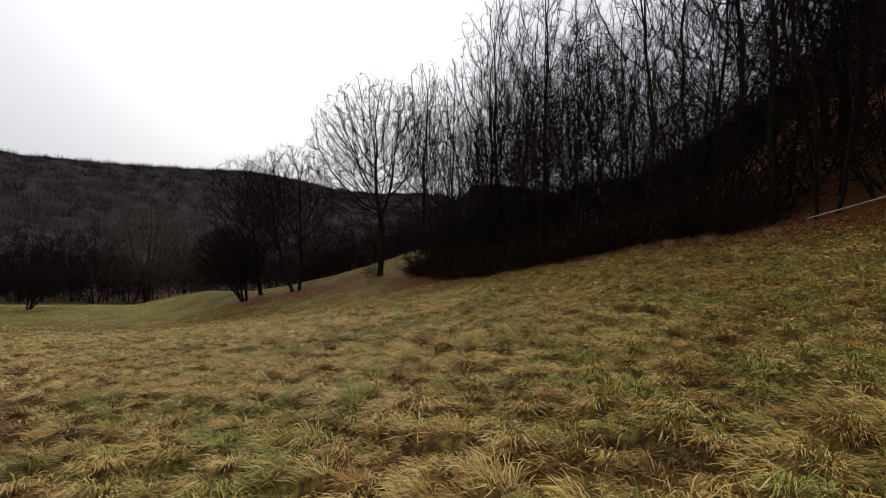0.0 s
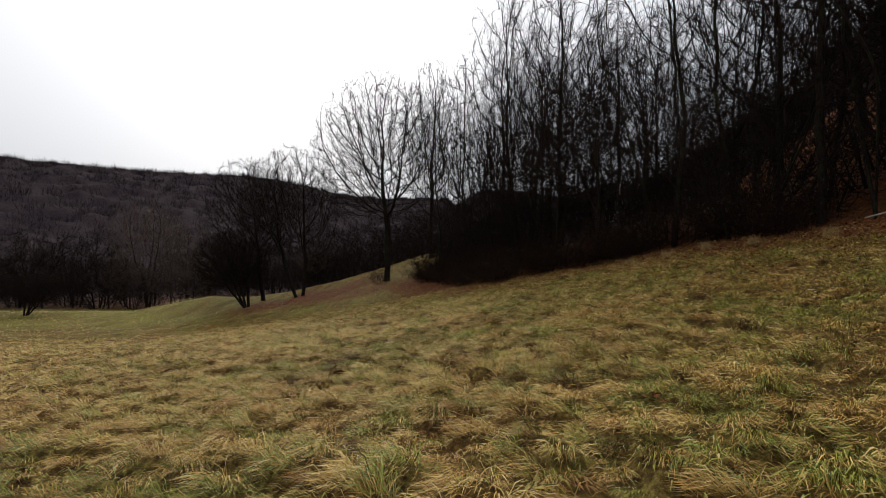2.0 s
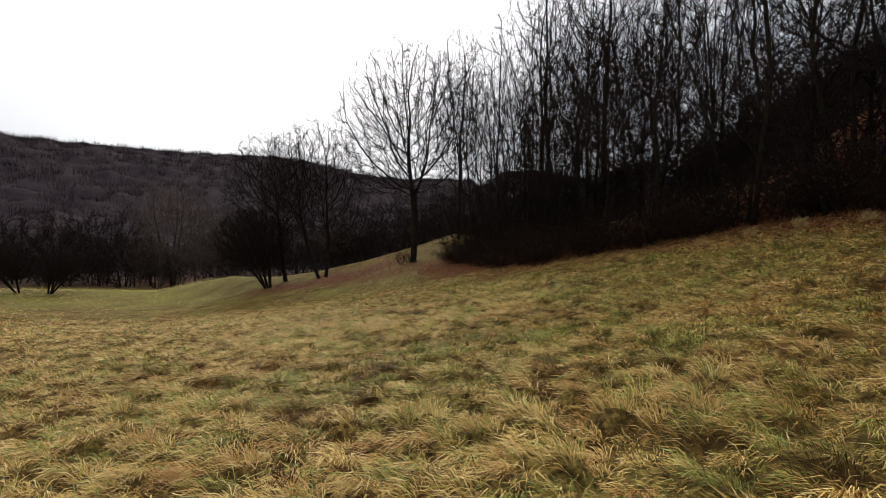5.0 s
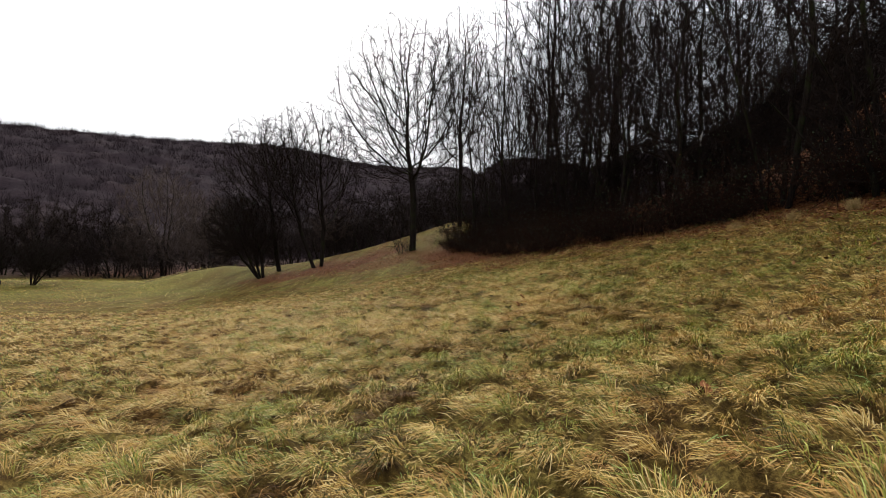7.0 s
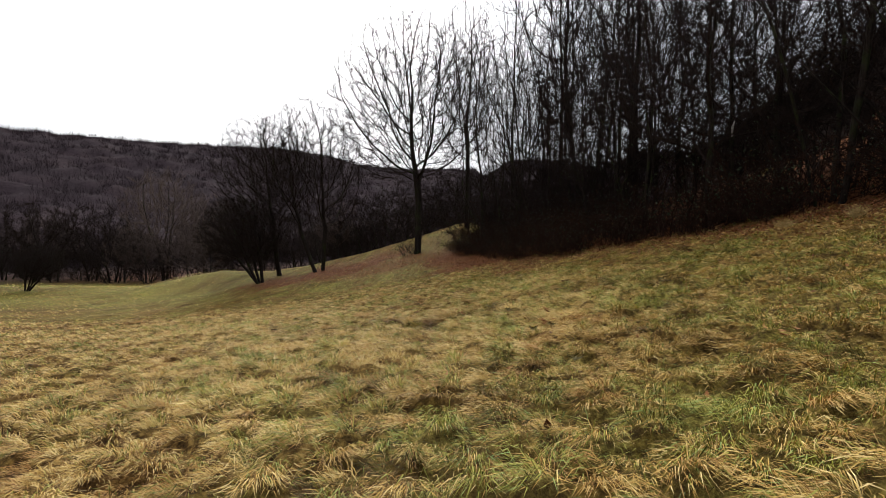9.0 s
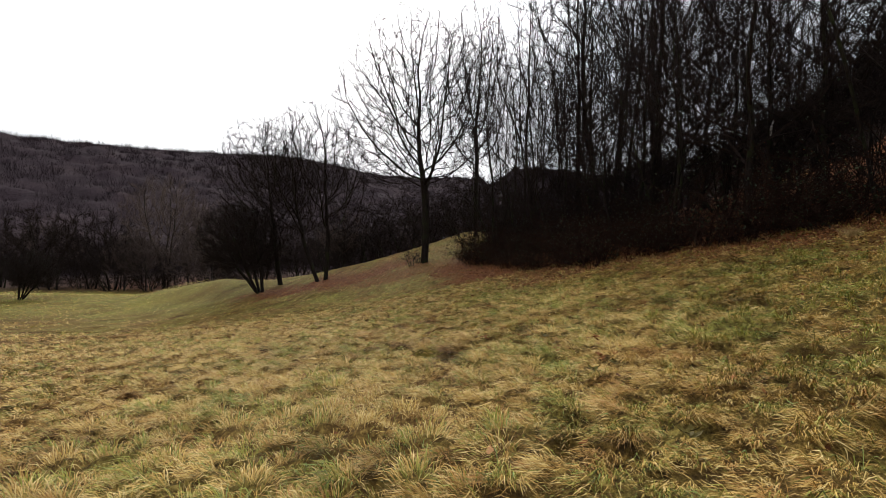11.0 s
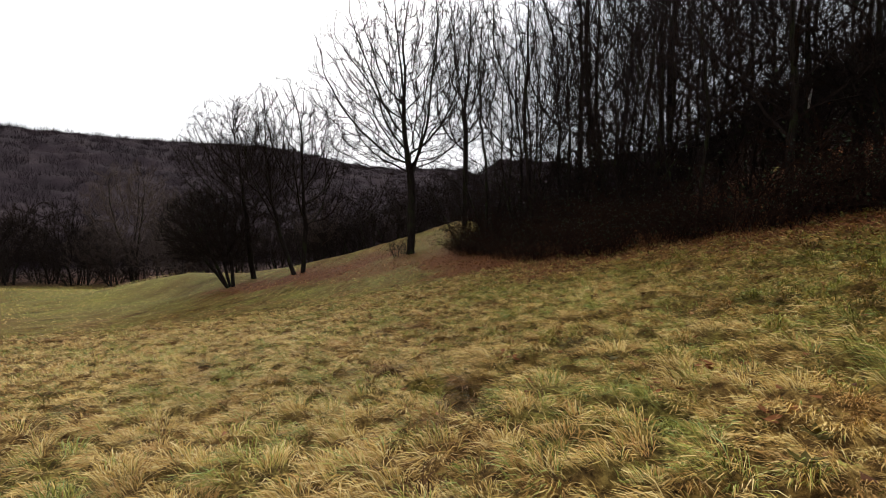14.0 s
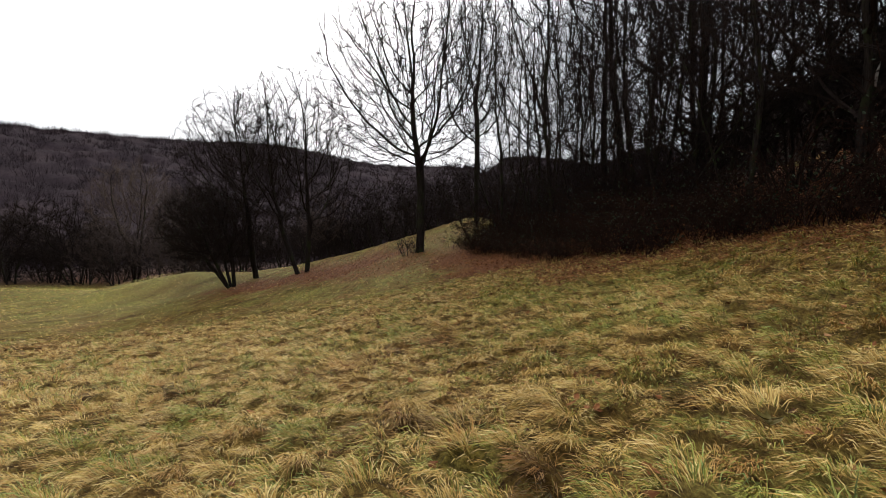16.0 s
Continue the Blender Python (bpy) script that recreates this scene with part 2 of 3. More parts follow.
def spread(seed, stems, fork, dome, points, pace=0.55, near=1.0):
    """Branches that grow into the free space of a domed crown. Returns places and parents."""
    g = np.random.default_rng(seed)
    cx, cy, cz, a, b = dome
    d = g.normal(size=(points, 3))
    d /= np.linalg.norm(d, axis=1, keepdims=True)
    aim = d * (g.random((points, 1)) ** 0.42) * [a, a, b] + [cx, cy, cz]
    aim = aim[aim[:, 2] > cz - 0.8 * b]
    P, parent = [], []
    for sx, sy, lx, ly, share in stems:
        p, way = np.array([sx, sy, -0.3]), np.array([lx, ly, 1.0])
        last = -1
        for k in range(int(fork * share / pace) + 1):
            P.append(p)
            parent.append(last)
            last = len(P) - 1
            w = way + g.normal(0, 0.05, 3)
            p = p + w / np.linalg.norm(w) * pace
    P = np.array(P)
    dist = np.linalg.norm(aim[:, None] - P[None], axis=2)
    who, best = dist.argmin(1), dist.min(1)
    grown = np.zeros(20000, int)
    for _ in range(120):
        pull = np.zeros_like(P)
        np.add.at(pull, who, (aim - P[who]) / best[:, None])
        own = np.unique(who)
        v = pull[own]
        size = np.linalg.norm(v, axis=1, keepdims=True)
        up = P[own] - P[np.maximum(np.array(parent)[own], 0)]
        v = v / (size + 1e-6) + 0.9 * up + g.normal(0, 0.12, v.shape) + [0, 0, 0.1]
        Q = P[own] + v / np.linalg.norm(v, axis=1, keepdims=True) * pace
        base = len(P)
        grown[own] += 1
        P = np.concatenate([P, Q])
        parent += list(own)
        dist = np.linalg.norm(aim[:, None] - Q[None], axis=2)
        k = dist.argmin(1)
        m = dist[np.arange(len(aim)), k]
        closer = m < best
        who, best = np.where(closer, base + k, who), np.where(closer, m, best)
        live = (best > near) & (grown[who] < 3)
        aim, who, best = aim[live], who[live], best[live]
        if len(aim) < 4 or len(P) > 9000:
            break
    return P, np.array(parent)


def colony(name, seed, label, stems, fork, dome, points, twig=0.013, swell=2.25, twigs=2, bark=None, fine=None, sides=(7, 4, 3), limb=0.06, leaves=0, pace=0.55, near=1.0, long=0.8, category="tree"):
    """A bare tree: trunks, limbs and a crown of branches that end in fine twigs."""
    rng = random.Random(seed)
    P, parent = spread(seed, stems, fork, dome, points, pace, near)
    n = len(P)
    kids = [[] for _ in range(n)]
    flow = np.zeros(n)
    for i in range(n - 1, -1, -1):
        if not kids[i]:
            flow[i] = twig ** swell
        if parent[i] >= 0:
            flow[parent[i]] += flow[i]
            kids[parent[i]].append(i)
    rad = flow ** (1 / swell)
    trunks, limbs, rest, ends = [], [], [], []
    todo = [(i, -1) for i in range(n) if parent[i] < 0]
    while todo:
        i, start = todo.pop()
        line, r = ([Vector(P[start])], [rad[i]]) if start >= 0 else ([], [])
        first = rad[i]
        while True:
            line.append(Vector(P[i]))
            r.append(rad[i])
            if not kids[i]:
                break
            order = sorted(kids[i], key=lambda c: -rad[c])
            todo += [(c, i) for c in order[1:]]
            i = order[0]
        (trunks if start < 0 else limbs if first > limb else rest).append((line, r))
    for i in range(n):
        if rad[i] > 0.05 or parent[i] < 0 or P[i][2] < 1.2:
            continue
        t = Vector(P[i] - P[parent[i]]).normalized()
        for _ in range(twigs if kids[i] else twigs + 1):
            w = (t * rng.uniform(0.3, 1.2) + Vector((rng.gauss(0, 0.55), rng.gauss(0, 0.55), rng.gauss(0.25, 0.4)))).normalized()
            p = Vector(P[i]).lerp(Vector(P[parent[i]]), rng.random())
            ln = long * rng.uniform(0.5, 1.25)
            e = p + w * ln
            ends.append(([p, e], [twig * 0.85, twig * 0.4]))
            if rng.random() < 0.6:
                q = p.lerp(e, rng.uniform(0.3, 0.7))
                ends.append(([q, q + (w + Vector((rng.gauss(0, 0.5), rng.gauss(0, 0.5), rng.gauss(0.2, 0.4)))).normalized() * ln * 0.55], [twig * 0.75, twig * 0.4]))
    root = tagged(new(name), label, category)
    for line, r in trunks:
        r[0] *= 1.35
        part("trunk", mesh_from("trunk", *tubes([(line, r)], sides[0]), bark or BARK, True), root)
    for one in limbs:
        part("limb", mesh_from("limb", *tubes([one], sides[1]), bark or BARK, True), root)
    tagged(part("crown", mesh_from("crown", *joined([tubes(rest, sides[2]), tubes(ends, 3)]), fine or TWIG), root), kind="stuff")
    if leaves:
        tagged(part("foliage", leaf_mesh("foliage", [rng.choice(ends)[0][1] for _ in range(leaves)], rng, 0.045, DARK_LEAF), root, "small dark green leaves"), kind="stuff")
    return root


def grow(rng, p, d, length, r, level, spec, out):
    n = spec["seg"][level]
    pts, rad, dirs = [p.copy()], [r], [d.copy()]
    d = d.copy()
    for i in range(n):
        wob = spec["wob"][level]
        d = (d + Vector((rng.gauss(0, wob), rng.gauss(0, wob), rng.gauss(0, wob) + spec["up"][level]))).normalized()
        p = p + d * (length / n)
        pts.append(p)
        f = (i + 1) / n
        rad.append(r * (1 - f * (1 - spec["tip"][level])))
        dirs.append(d.copy())
    out[level].append((pts, rad))
    if level + 1 >= len(spec["seg"]):
        return
    kids = spec["kids"][level]
    spin = rng.random() * 6.28
    for k in range(kids):
        f = spec["first"][level] + (0.99 - spec["first"][level]) * (k + rng.random()) / kids
        s = min(f * n, n - 1e-4)
        i = int(s)
        at = pts[i].lerp(pts[i + 1], s - i)
        t = dirs[i + 1]
        side = t.orthogonal().normalized()
        side.rotate(Matrix.Rotation(spin + k * GOLD + rng.gauss(0, 0.4), 3, t))
        ang = radians(spec["angle"][level]) * rng.uniform(0.75, 1.25)
        cd = t * math.cos(ang) + side * math.sin(ang)
        cl = length * spec["ratio"][level] * (1.12 - spec["fall"][level] * f) * rng.uniform(0.7, 1.2)
        ra = rad[i] * (1 - (s - i)) + rad[i + 1] * (s - i)
        cr = max(min(ra * 0.62, r * spec["thin"][level]), spec["least"])
        grow(rng, at, cd, cl, cr, level + 1, spec, out)


def tubes(lines, sides):
    """Closed tubes along lines, each drawn out to a point at its end."""
    groups = {}
    for pts, rad in lines:
        groups.setdefault(len(pts), []).append((pts, rad))
    vs, fs, base = [], [], 0
    for k, g in groups.items():
        P = np.array([[tuple(q) for q in pts] for pts, _ in g])
        R = np.array([rad for _, rad in g])
        t = P[:, -1] - P[:, 0]
        t /= np.linalg.norm(t, axis=1, keepdims=True) + 1e-9
        ref = np.where(np.abs(t[:, 2:3]) > 0.8, [[1.0, 0, 0]], [[0, 0, 1.0]])
        u = np.cross(t, ref)
        u /= np.linalg.norm(u, axis=1, keepdims=True)
        v = np.cross(t, u)
        a = np.arange(sides) * 2 * np.pi / sides
        ring = np.cos(a)[:, None] * u[:, None] + np.sin(a)[:, None] * v[:, None]
        n, q = len(g), k - 1
        V = (P[:, :q, None] + R[:, :q, None, None] * ring[:, None]).reshape(n, -1, 3)
        V = np.concatenate([V, P[:, -1:]], 1)
        one = q * sides + 1
        idx = base + (np.arange(n) * one)[:, None, None] + np.arange(q * sides).reshape(1, q, sides)
        nxt = np.roll(idx, -1, 2)
        A, B, C, D = idx[:, :-1], nxt[:, :-1], nxt[:, 1:], idx[:, 1:]
        fs += [np.stack([A, B, C], -1).reshape(-1, 3), np.stack([A, C, D], -1).reshape(-1, 3)]
        end = np.broadcast_to((base + np.arange(n) * one + one - 1)[:, None], (n, sides))
        fs.append(np.stack([idx[:, -1], nxt[:, -1], end], -1).reshape(-1, 3))
        vs.append(V.reshape(-1, 3))
        base += n * one
    return np.concatenate(vs), np.concatenate(fs)


def joined(meshes):
    vs, fs, base = [], [], 0
    for v, f in meshes:
        vs.append(v)
        fs.append(f + base)
        base += len(v)
    return np.concatenate(vs), np.concatenate(fs)


BASE = dict(seg=(9, 6, 3, 1), wob=(0.05, 0.09, 0.12, 0.12), up=(0.03, 0.05, 0.05, 0.04, 0.03), tip=(0.25, 0.2, 0.3, 0.4, 0.4), kids=(20, 9, 9),
            first=(0.25, 0.2, 0.15, 0.1), angle=(45, 42, 38, 38), ratio=(0.42, 0.42, 0.45, 0.45), fall=(0.7, 0.55, 0.5, 0.5), thin=(0.4, 0.45, 0.5, 0.5), least=0.007)


def tree(name, seed, tall, r, label, stems=((0, 0, 0, 0, 1.0),), bark=None, twig=None, sides=(7, 5, 4, 3, 3), leaves=0, category="tree", **change):
    """A bare tree. stems: where each stem starts, how it leans, and its share of the height."""
    rng = random.Random(seed)
    spec = dict(BASE, **change)
    root = tagged(new(name), label, category)
    fine, ends = [], []
    for sx, sy, lx, ly, share in stems:
        out = [[] for _ in spec["seg"]]
        grow(rng, Vector((sx, sy, -0.3)), Vector((lx, ly, 1)).normalized(), tall * share, r * share, 0, spec, out)
        out[0][0][1][0] *= 1.5
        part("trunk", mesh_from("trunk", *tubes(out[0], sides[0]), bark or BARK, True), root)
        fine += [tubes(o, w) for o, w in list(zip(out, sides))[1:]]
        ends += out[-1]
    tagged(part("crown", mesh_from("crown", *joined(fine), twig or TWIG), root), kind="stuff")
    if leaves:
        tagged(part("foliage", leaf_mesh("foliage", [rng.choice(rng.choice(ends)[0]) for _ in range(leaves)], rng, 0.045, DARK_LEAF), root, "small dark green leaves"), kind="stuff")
    return root


def leaf_mesh(name, places, rng, size, mat, flat=False):
    n = len(places)
    P = np.array([tuple(p) for p in places])
    g = np.random.default_rng(rng.randrange(1 << 30))
    P = P + g.normal(0, 0.0 if flat else size * 2, (n, 3))
    a = g.normal(size=(n, 3))
    if flat:
        a[:, 2] *= 0.3
    a /= np.linalg.norm(a, axis=1, keepdims=True)
    b = np.cross(a, g.normal(size=(n, 3)) + ([0, 0, 3] if flat else 0))
    b /= np.linalg.norm(b, axis=1, keepdims=True)
    s = size * g.uniform(0.6, 1.3, (n, 1))
    c = np.cross(a, b) * s * 0.25
    V = np.stack([P - a * s, P + b * s * 0.6 + c, P + a * s, P - b * s * 0.6 + c], 1)
    i = np.arange(n)[:, None] * 4
    return mesh_from(name, V.reshape(-1, 3), np.concatenate([i + [0, 1, 2], i + [0, 2, 3]]), mat)


def stand(ob, x, y, turn=0.0, size=1.0, sink=0.0, lean=(0, 0)):
    ob.matrix_basis = pose(x, y, float(height(x, y)) - sink, lean[0], lean[1], turn) @ Matrix.Scale(size, 4)
    return ob


def again(ob, x, y, turn, size, sink=0.0):
    c = copy_thing(ob, Matrix())
    return stand(c, x, y, turn, size, sink)


# trees on the mound
ONE = ((0, 0, 0, 0, 1),)
stand(colony("bare_tree", 3, "bare tree with one dark trunk leaning over the hawthorn", ((0, 0, -0.1, 0, 1),), 5.0, (-1.5, 0, 9.6, 4.9, 6.2), 2600, near=0.5, twigs=4, twig=0.014), -20.8, 54.0)
stand(colony("bare_tree", 8, "bare fan-crowned tree with two dark trunks in red leaf litter", ((-0.3, 0, -0.4, 0.05, 1.0), (0.3, 0.1, 0.06, 0, 1.0)), 4.6, (-0.9, 0, 9.6, 5.6, 6.7), 3400, near=0.5, twigs=4, twig=0.014), -16.4, 52.8)
stand(colony("bare_tree", 15, "tall bare spreading tree with dark trunk at the field corner", ONE, 6.5, (-0.8, 0, 12.8, 7.0, 8.2), 5000, near=0.52, twigs=4, twig=0.0135), -6.6, 49.6)
stand(colony("bare_tree", 21, "slender tall bare tree behind the thicket corner", ONE, 8.0, (0, 0, 14.5, 3.7, 9.2), 2800, near=0.5, twigs=4, twig=0.014), -2.4, 57)
HAWTHORN = stand(colony("hawthorn", 30, "dense dark round-crowned hawthorn at the mound's foot", ((0, 0, -0.75, 0, 1), (0.25, 0.1, -0.05, 0.1, 1.1), (0.1, -0.2, -0.35, -0.4, 0.9), (0, 0.2, -0.45, 0.4, 1)), 2.0, (-1.6, 0, 4.6, 3.7, 3.2), 2600, twig=0.019, swell=2.35, pace=0.35, near=0.4, twigs=6, long=0.8, leaves=2500), -21.4, 50.9)

# wood beside the meadow
SLIM = dict(sides=(6, 4, 3), twig=0.0155, twigs=3, pace=0.6, near=0.85, long=1.0, limb=0.09)
WOOD = [
    colony("woodland_tree", 41, "tall bare woodland tree with dark mossy trunk", ONE, 6.0, (0, 0, 11.5, 4.6, 8.4), 1000, **SLIM),
    colony("woodland_tree", 42, "bare woodland tree with several slim upright dark stems", ((-0.4, 0, -0.2, 0.05, 0.95), (0.3, 0.2, 0.1, 0.1, 1), (0, -0.4, 0.25, -0.2, 0.85)), 7.0, (0, 0, 11, 4.2, 7.8), 1000, **SLIM),
    colony("woodland_tree", 43, "wide-branched bare woodland tree with thick dark trunk", ONE, 3.0, (0, 0, 8.6, 5.4, 7.0), 1000, **SLIM),
    colony("woodland_tree", 44, "slim leaning bare woodland tree with dark bark", ((0, 0, 0.15, 0, 1),), 5.0, (0.8, 0, 9.8, 3.2, 6.8), 650, **SLIM),
]
TALL = colony("woodland_tree", 45, "very tall bare woodland tree with broad twiggy domed crown", ((-0.35, 0, -0.12, 0.04, 1.0), (0.4, 0.2, 0.12, 0.0, 0.96)), 9.0, (0, 0, 14.5, 5.8, 10.5), 1900, **SLIM)
for k, (x, y, size) in enumerate(((6.2, 42.2, 1.0), (9.0, 41.0, 1.06))):
    tagged(stand(TALL, x, y, 20, size) if k == 0 else again(TALL, x, y, 77 * k, size), group="trees of the wood")
HAZEL = [
    tree("thicket_shrub", 50 + i, 5.5, 0.06, "tangled dark leafless shrub at the wood's edge", stems=tuple((0.6 * math.cos(k * 1.05), 0.6 * math.sin(k * 1.05), 0.5 * math.cos(k * 1.05 + i), 0.5 * math.sin(k * 1.05 + i), 0.7 + 0.1 * (k % 4)) for k in range(7)),
         kids=(8, 5, 4), seg=(6, 3, 2, 1), first=(0.08, 0.1, 0.1), angle=(52, 50, 45), ratio=(0.42, 0.5, 0.5), fall=(0.4, 0.4, 0.4), wob=(0.1, 0.16, 0.16, 0.16), sides=(4, 3, 3, 3), leaves=150 * i, least=0.014, category="shrub")
    for i in range(3)
]


def bramble(seed):
    rng = random.Random(seed)
    root = tagged(new("bramble_bush"), "brown tangled bramble bush with a few dark leaves", "bush")
    canes, ends = [], []
    for k in range(150):
        a = rng.uniform(0, 6.28)
        p = Vector((rng.gauss(0, 0.8), rng.gauss(0, 0.8), -0.1))
        d = Vector((math.cos(a) * rng.uniform(0.1, 0.8), math.sin(a) * rng.uniform(0.1, 0.8), 1)).normalized()
        ln, pts, rad = rng.uniform(1.4, 4.4), [p], [0.014]
        for i in range(5):
            d = (d + Vector((rng.gauss(0, 0.16), rng.gauss(0, 0.16), -0.16 - 0.07 * i + rng.gauss(0, 0.12)))).normalized()
            p = p + d * ln / 5
            pts.append(p)
            rad.append(0.014 - 0.0016 * i)
            for _ in range(2):
                q = p + Vector((rng.gauss(0, 0.28), rng.gauss(0, 0.28), rng.gauss(0.14, 0.25)))
                ends.append(([p, q], [0.009, 0.004]))
        canes.append((pts, rad))
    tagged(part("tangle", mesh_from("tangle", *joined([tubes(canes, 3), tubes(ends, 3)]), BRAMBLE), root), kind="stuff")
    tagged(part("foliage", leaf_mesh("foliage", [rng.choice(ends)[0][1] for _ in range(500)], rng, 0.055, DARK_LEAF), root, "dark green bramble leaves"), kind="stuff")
    tagged(part("dead_foliage", leaf_mesh("dead_foliage", [rng.choice(ends)[0][1] for _ in range(40)], rng, 0.03, DEAD_LEAF), root, "withered brown leaves"), kind="stuff")
    return root


BRAMBLES = [bramble(61), bramble(62), bramble(63)]


def wood_place(along, deep):
    """A place along the wood's edge (metres from the mound corner) and inside it."""
    return -4 + 0.561 * along + 0.828 * deep, 43 - 0.828 * along + 0.561 * deep


rng = random.Random(7)
used = {}


def glade(x, y):
    """The gap in the wood's edge before the tree with the torn branch."""
    a = math.degrees(math.atan2(x - 10.72, y - 32.6)) % 360
    return 195 < a < 222 and math.hypot(x - 10.72, y - 32.6) < 9


def plant(kinds, x, y, size, group, sink=0.05):
    k = rng.choice(kinds)
    turn = rng.uniform(0, 360)
    ob = again(k, x, y, turn, size, sink) if k in used else stand(k, x, y, turn, size, sink)
    used[k] = True
    return tagged(ob, group=group)


for i in range(17):
    along = i * 2.35 - 1 + rng.uniform(-0.5, 0.5)
    if along > 21 and i % 3:
        continue
    x, y = wood_place(along, 1.2 + rng.uniform(-0.4, 0.5))
    x, y = wood_place(along, 1.3 + rng.uniform(-0.4, 0.5) - 1.2 * math.sin((x - y) * 0.16 + 0.6))
    plant(BRAMBLES, x, y, rng.uniform(0.55, 1.1) if along < 21 else 0.6, "brambles along the wood's edge")
for i in range(11):
    x, y = wood_place(i * 2.6 + rng.uniform(-1, 1), rng.uniform(2.5, 4.5))
    plant(BRAMBLES, x, y, rng.uniform(0.6, 1.15), "brambles along the wood's edge")
for i in range(12):
    x, y = wood_place(i * 1.1 - 2 + rng.uniform(-0.5, 0.5), (3.5, 6.5, 9.5)[i % 3] + rng.uniform(-1, 1))
    plant(HAZEL, x, y, rng.uniform(0.6, 1.25), "shrubs of the wood's edge")
for i in range(28):
    x, y = wood_place(i * 1.6 + rng.uniform(-0.8, 0.8), (3.8, 7, 11, 15)[i % 4] + rng.uniform(-1, 1))
    if not glade(x, y):
        plant(HAZEL, x, y, rng.uniform(0.8, 1.5), "shrubs of the wood's edge")
for i in range(12):
    x, y = wood_place(11 + i * 2.5 + rng.uniform(-1, 1), (5, 9, 13)[i % 3] + rng.uniform(-1, 1))
    if not glade(x, y):
        plant(HAZEL[:1], x, y, rng.uniform(0.8, 1.5), "shrubs of the wood's edge")
for i in range(34):
    along, deep = i * 1.4 + rng.uniform(-0.8, 0.8), (3, 9, 5.5, 13)[i % 4] + rng.uniform(-1.2, 1.5)
    x, y = wood_place(along, deep)
    if not glade(x, y) and (along > 17 or i % 5):
        plant(WOOD, x, y, rng.uniform(0.9, 1.2) * (0.72 if along < 5 else 1.0), "trees of the wood")
for i in range(13):
    x, y = wood_place(1 + i * 1.15 + rng.uniform(-0.4, 0.4), (2.5, 5, 8)[i % 3] + rng.uniform(-0.8, 0.8))
    if not glade(x, y):
        plant((WOOD[1], WOOD[3]), x, y, rng.uniform(0.62, 0.85), "trees of the wood")

for i in range(4):
    x, y = wood_place(6 + i * 3.2 + rng.uniform(-0.6, 0.6), (7, 12, 4.5, 16)[i % 4] + rng.uniform(-1, 1))
    if not glade(x, y):
        plant(WOOD[:3], x, y, rng.uniform(0.85, 1.1), "trees of the wood")

# trees on the slope behind
SLOPE = [tree("slope_tree", 70 + i, 13, 0.17, "bare tree on the dark wooded slope", kids=(14, 8, 7), seg=(6, 3, 2, 1), first=(0.15, 0.2, 0.15), angle=(48, 44, 40), ratio=(0.42, 0.45, 0.5), fall=(0.4, 0.4, 0.4), sides=(5, 3, 3, 3), least=0.016) for i in range(3)]
for i in range(32):
    y = 10 + 78 * (i + rng.random()) / 32
    x = 14 + 0.2 * y + (3, 8, 13, 19)[i % 4] + rng.uniform(-2, 3)
    plant(SLOPE, x, y, rng.uniform(0.95, 1.4), "trees on the slope")

for i in range(9):
    x, y = 15.5 + (0, 4, 8)[i % 3] + rng.uniform(-1, 1), 13 + 1.9 * i + rng.uniform(-1, 1)
    plant(WOOD, x, y, rng.uniform(0.9, 1.1), "trees of the wood")

# trees in the valley
VALE = [colony("valley_tree", 80 + i, "grey-brown bare tree on the valley floor", ONE, 2.6, (0, 0, 5.9, 4.2, 4.4), 420, twig=0.03, swell=2.9, pace=0.5, near=0.75, twigs=4, long=1.1, limb=0.1, bark=BARK_VALE, fine=TWIG_FAR, sides=(5, 3, 3)) for i in range(3)]
DUSKY = colony("valley_tree", 84, "dark round-crowned bare tree at the meadow's foot", ((-0.3, 0, -0.2, 0, 1), (0.3, 0, 0.2, 0.1, 1)), 2.4, (0, 0, 5.4, 4.4, 4.4), 420, twig=0.028, swell=2.7, pace=0.5, near=0.75, twigs=4, long=1.0, limb=0.1, sides=(5, 3, 3))
GREAT = colony("valley_tree", 86, "large pale brown round-crowned bare tree with dark stems", ((-0.6, 0, -0.25, 0, 1), (0.2, 0.3, 0.0, 0.1, 1), (0.7, 0, 0.22, 0, 1)), 4.5, (0, 0, 10.6, 6.2, 7.2), 1300, twig=0.024, swell=2.4, pace=0.6, near=0.8, twigs=4, long=1.2, limb=0.12, bark=BARK, fine=TWIG_PALE, sides=(6, 4, 3))
HEDGE = [tree("valley_shrub", 90 + i, 4.6, 0.07, "dense dark leafless shrub at the meadow's foot", twig=TWIG, stems=tuple((0.7 * math.cos(k * 1.26), 0.7 * math.sin(k * 1.26), 0.5 * math.cos(k * 1.26), 0.5 * math.sin(k * 1.26), 0.8 + 0.1 * (k % 3)) for k in range(5)), kids=(9, 7, 3), seg=(4, 2, 1, 1), first=(0.06, 0.1, 0.1), angle=(55, 50, 45), ratio=(0.5, 0.5, 0.5), fall=(0.3, 0.3, 0.3), sides=(3, 3, 3, 3), least=0.02, category="shrub") for i in range(2)]


def valley_edge(x):
    return 77 if x < -22 else 77 + 0.12 * (x + 22)


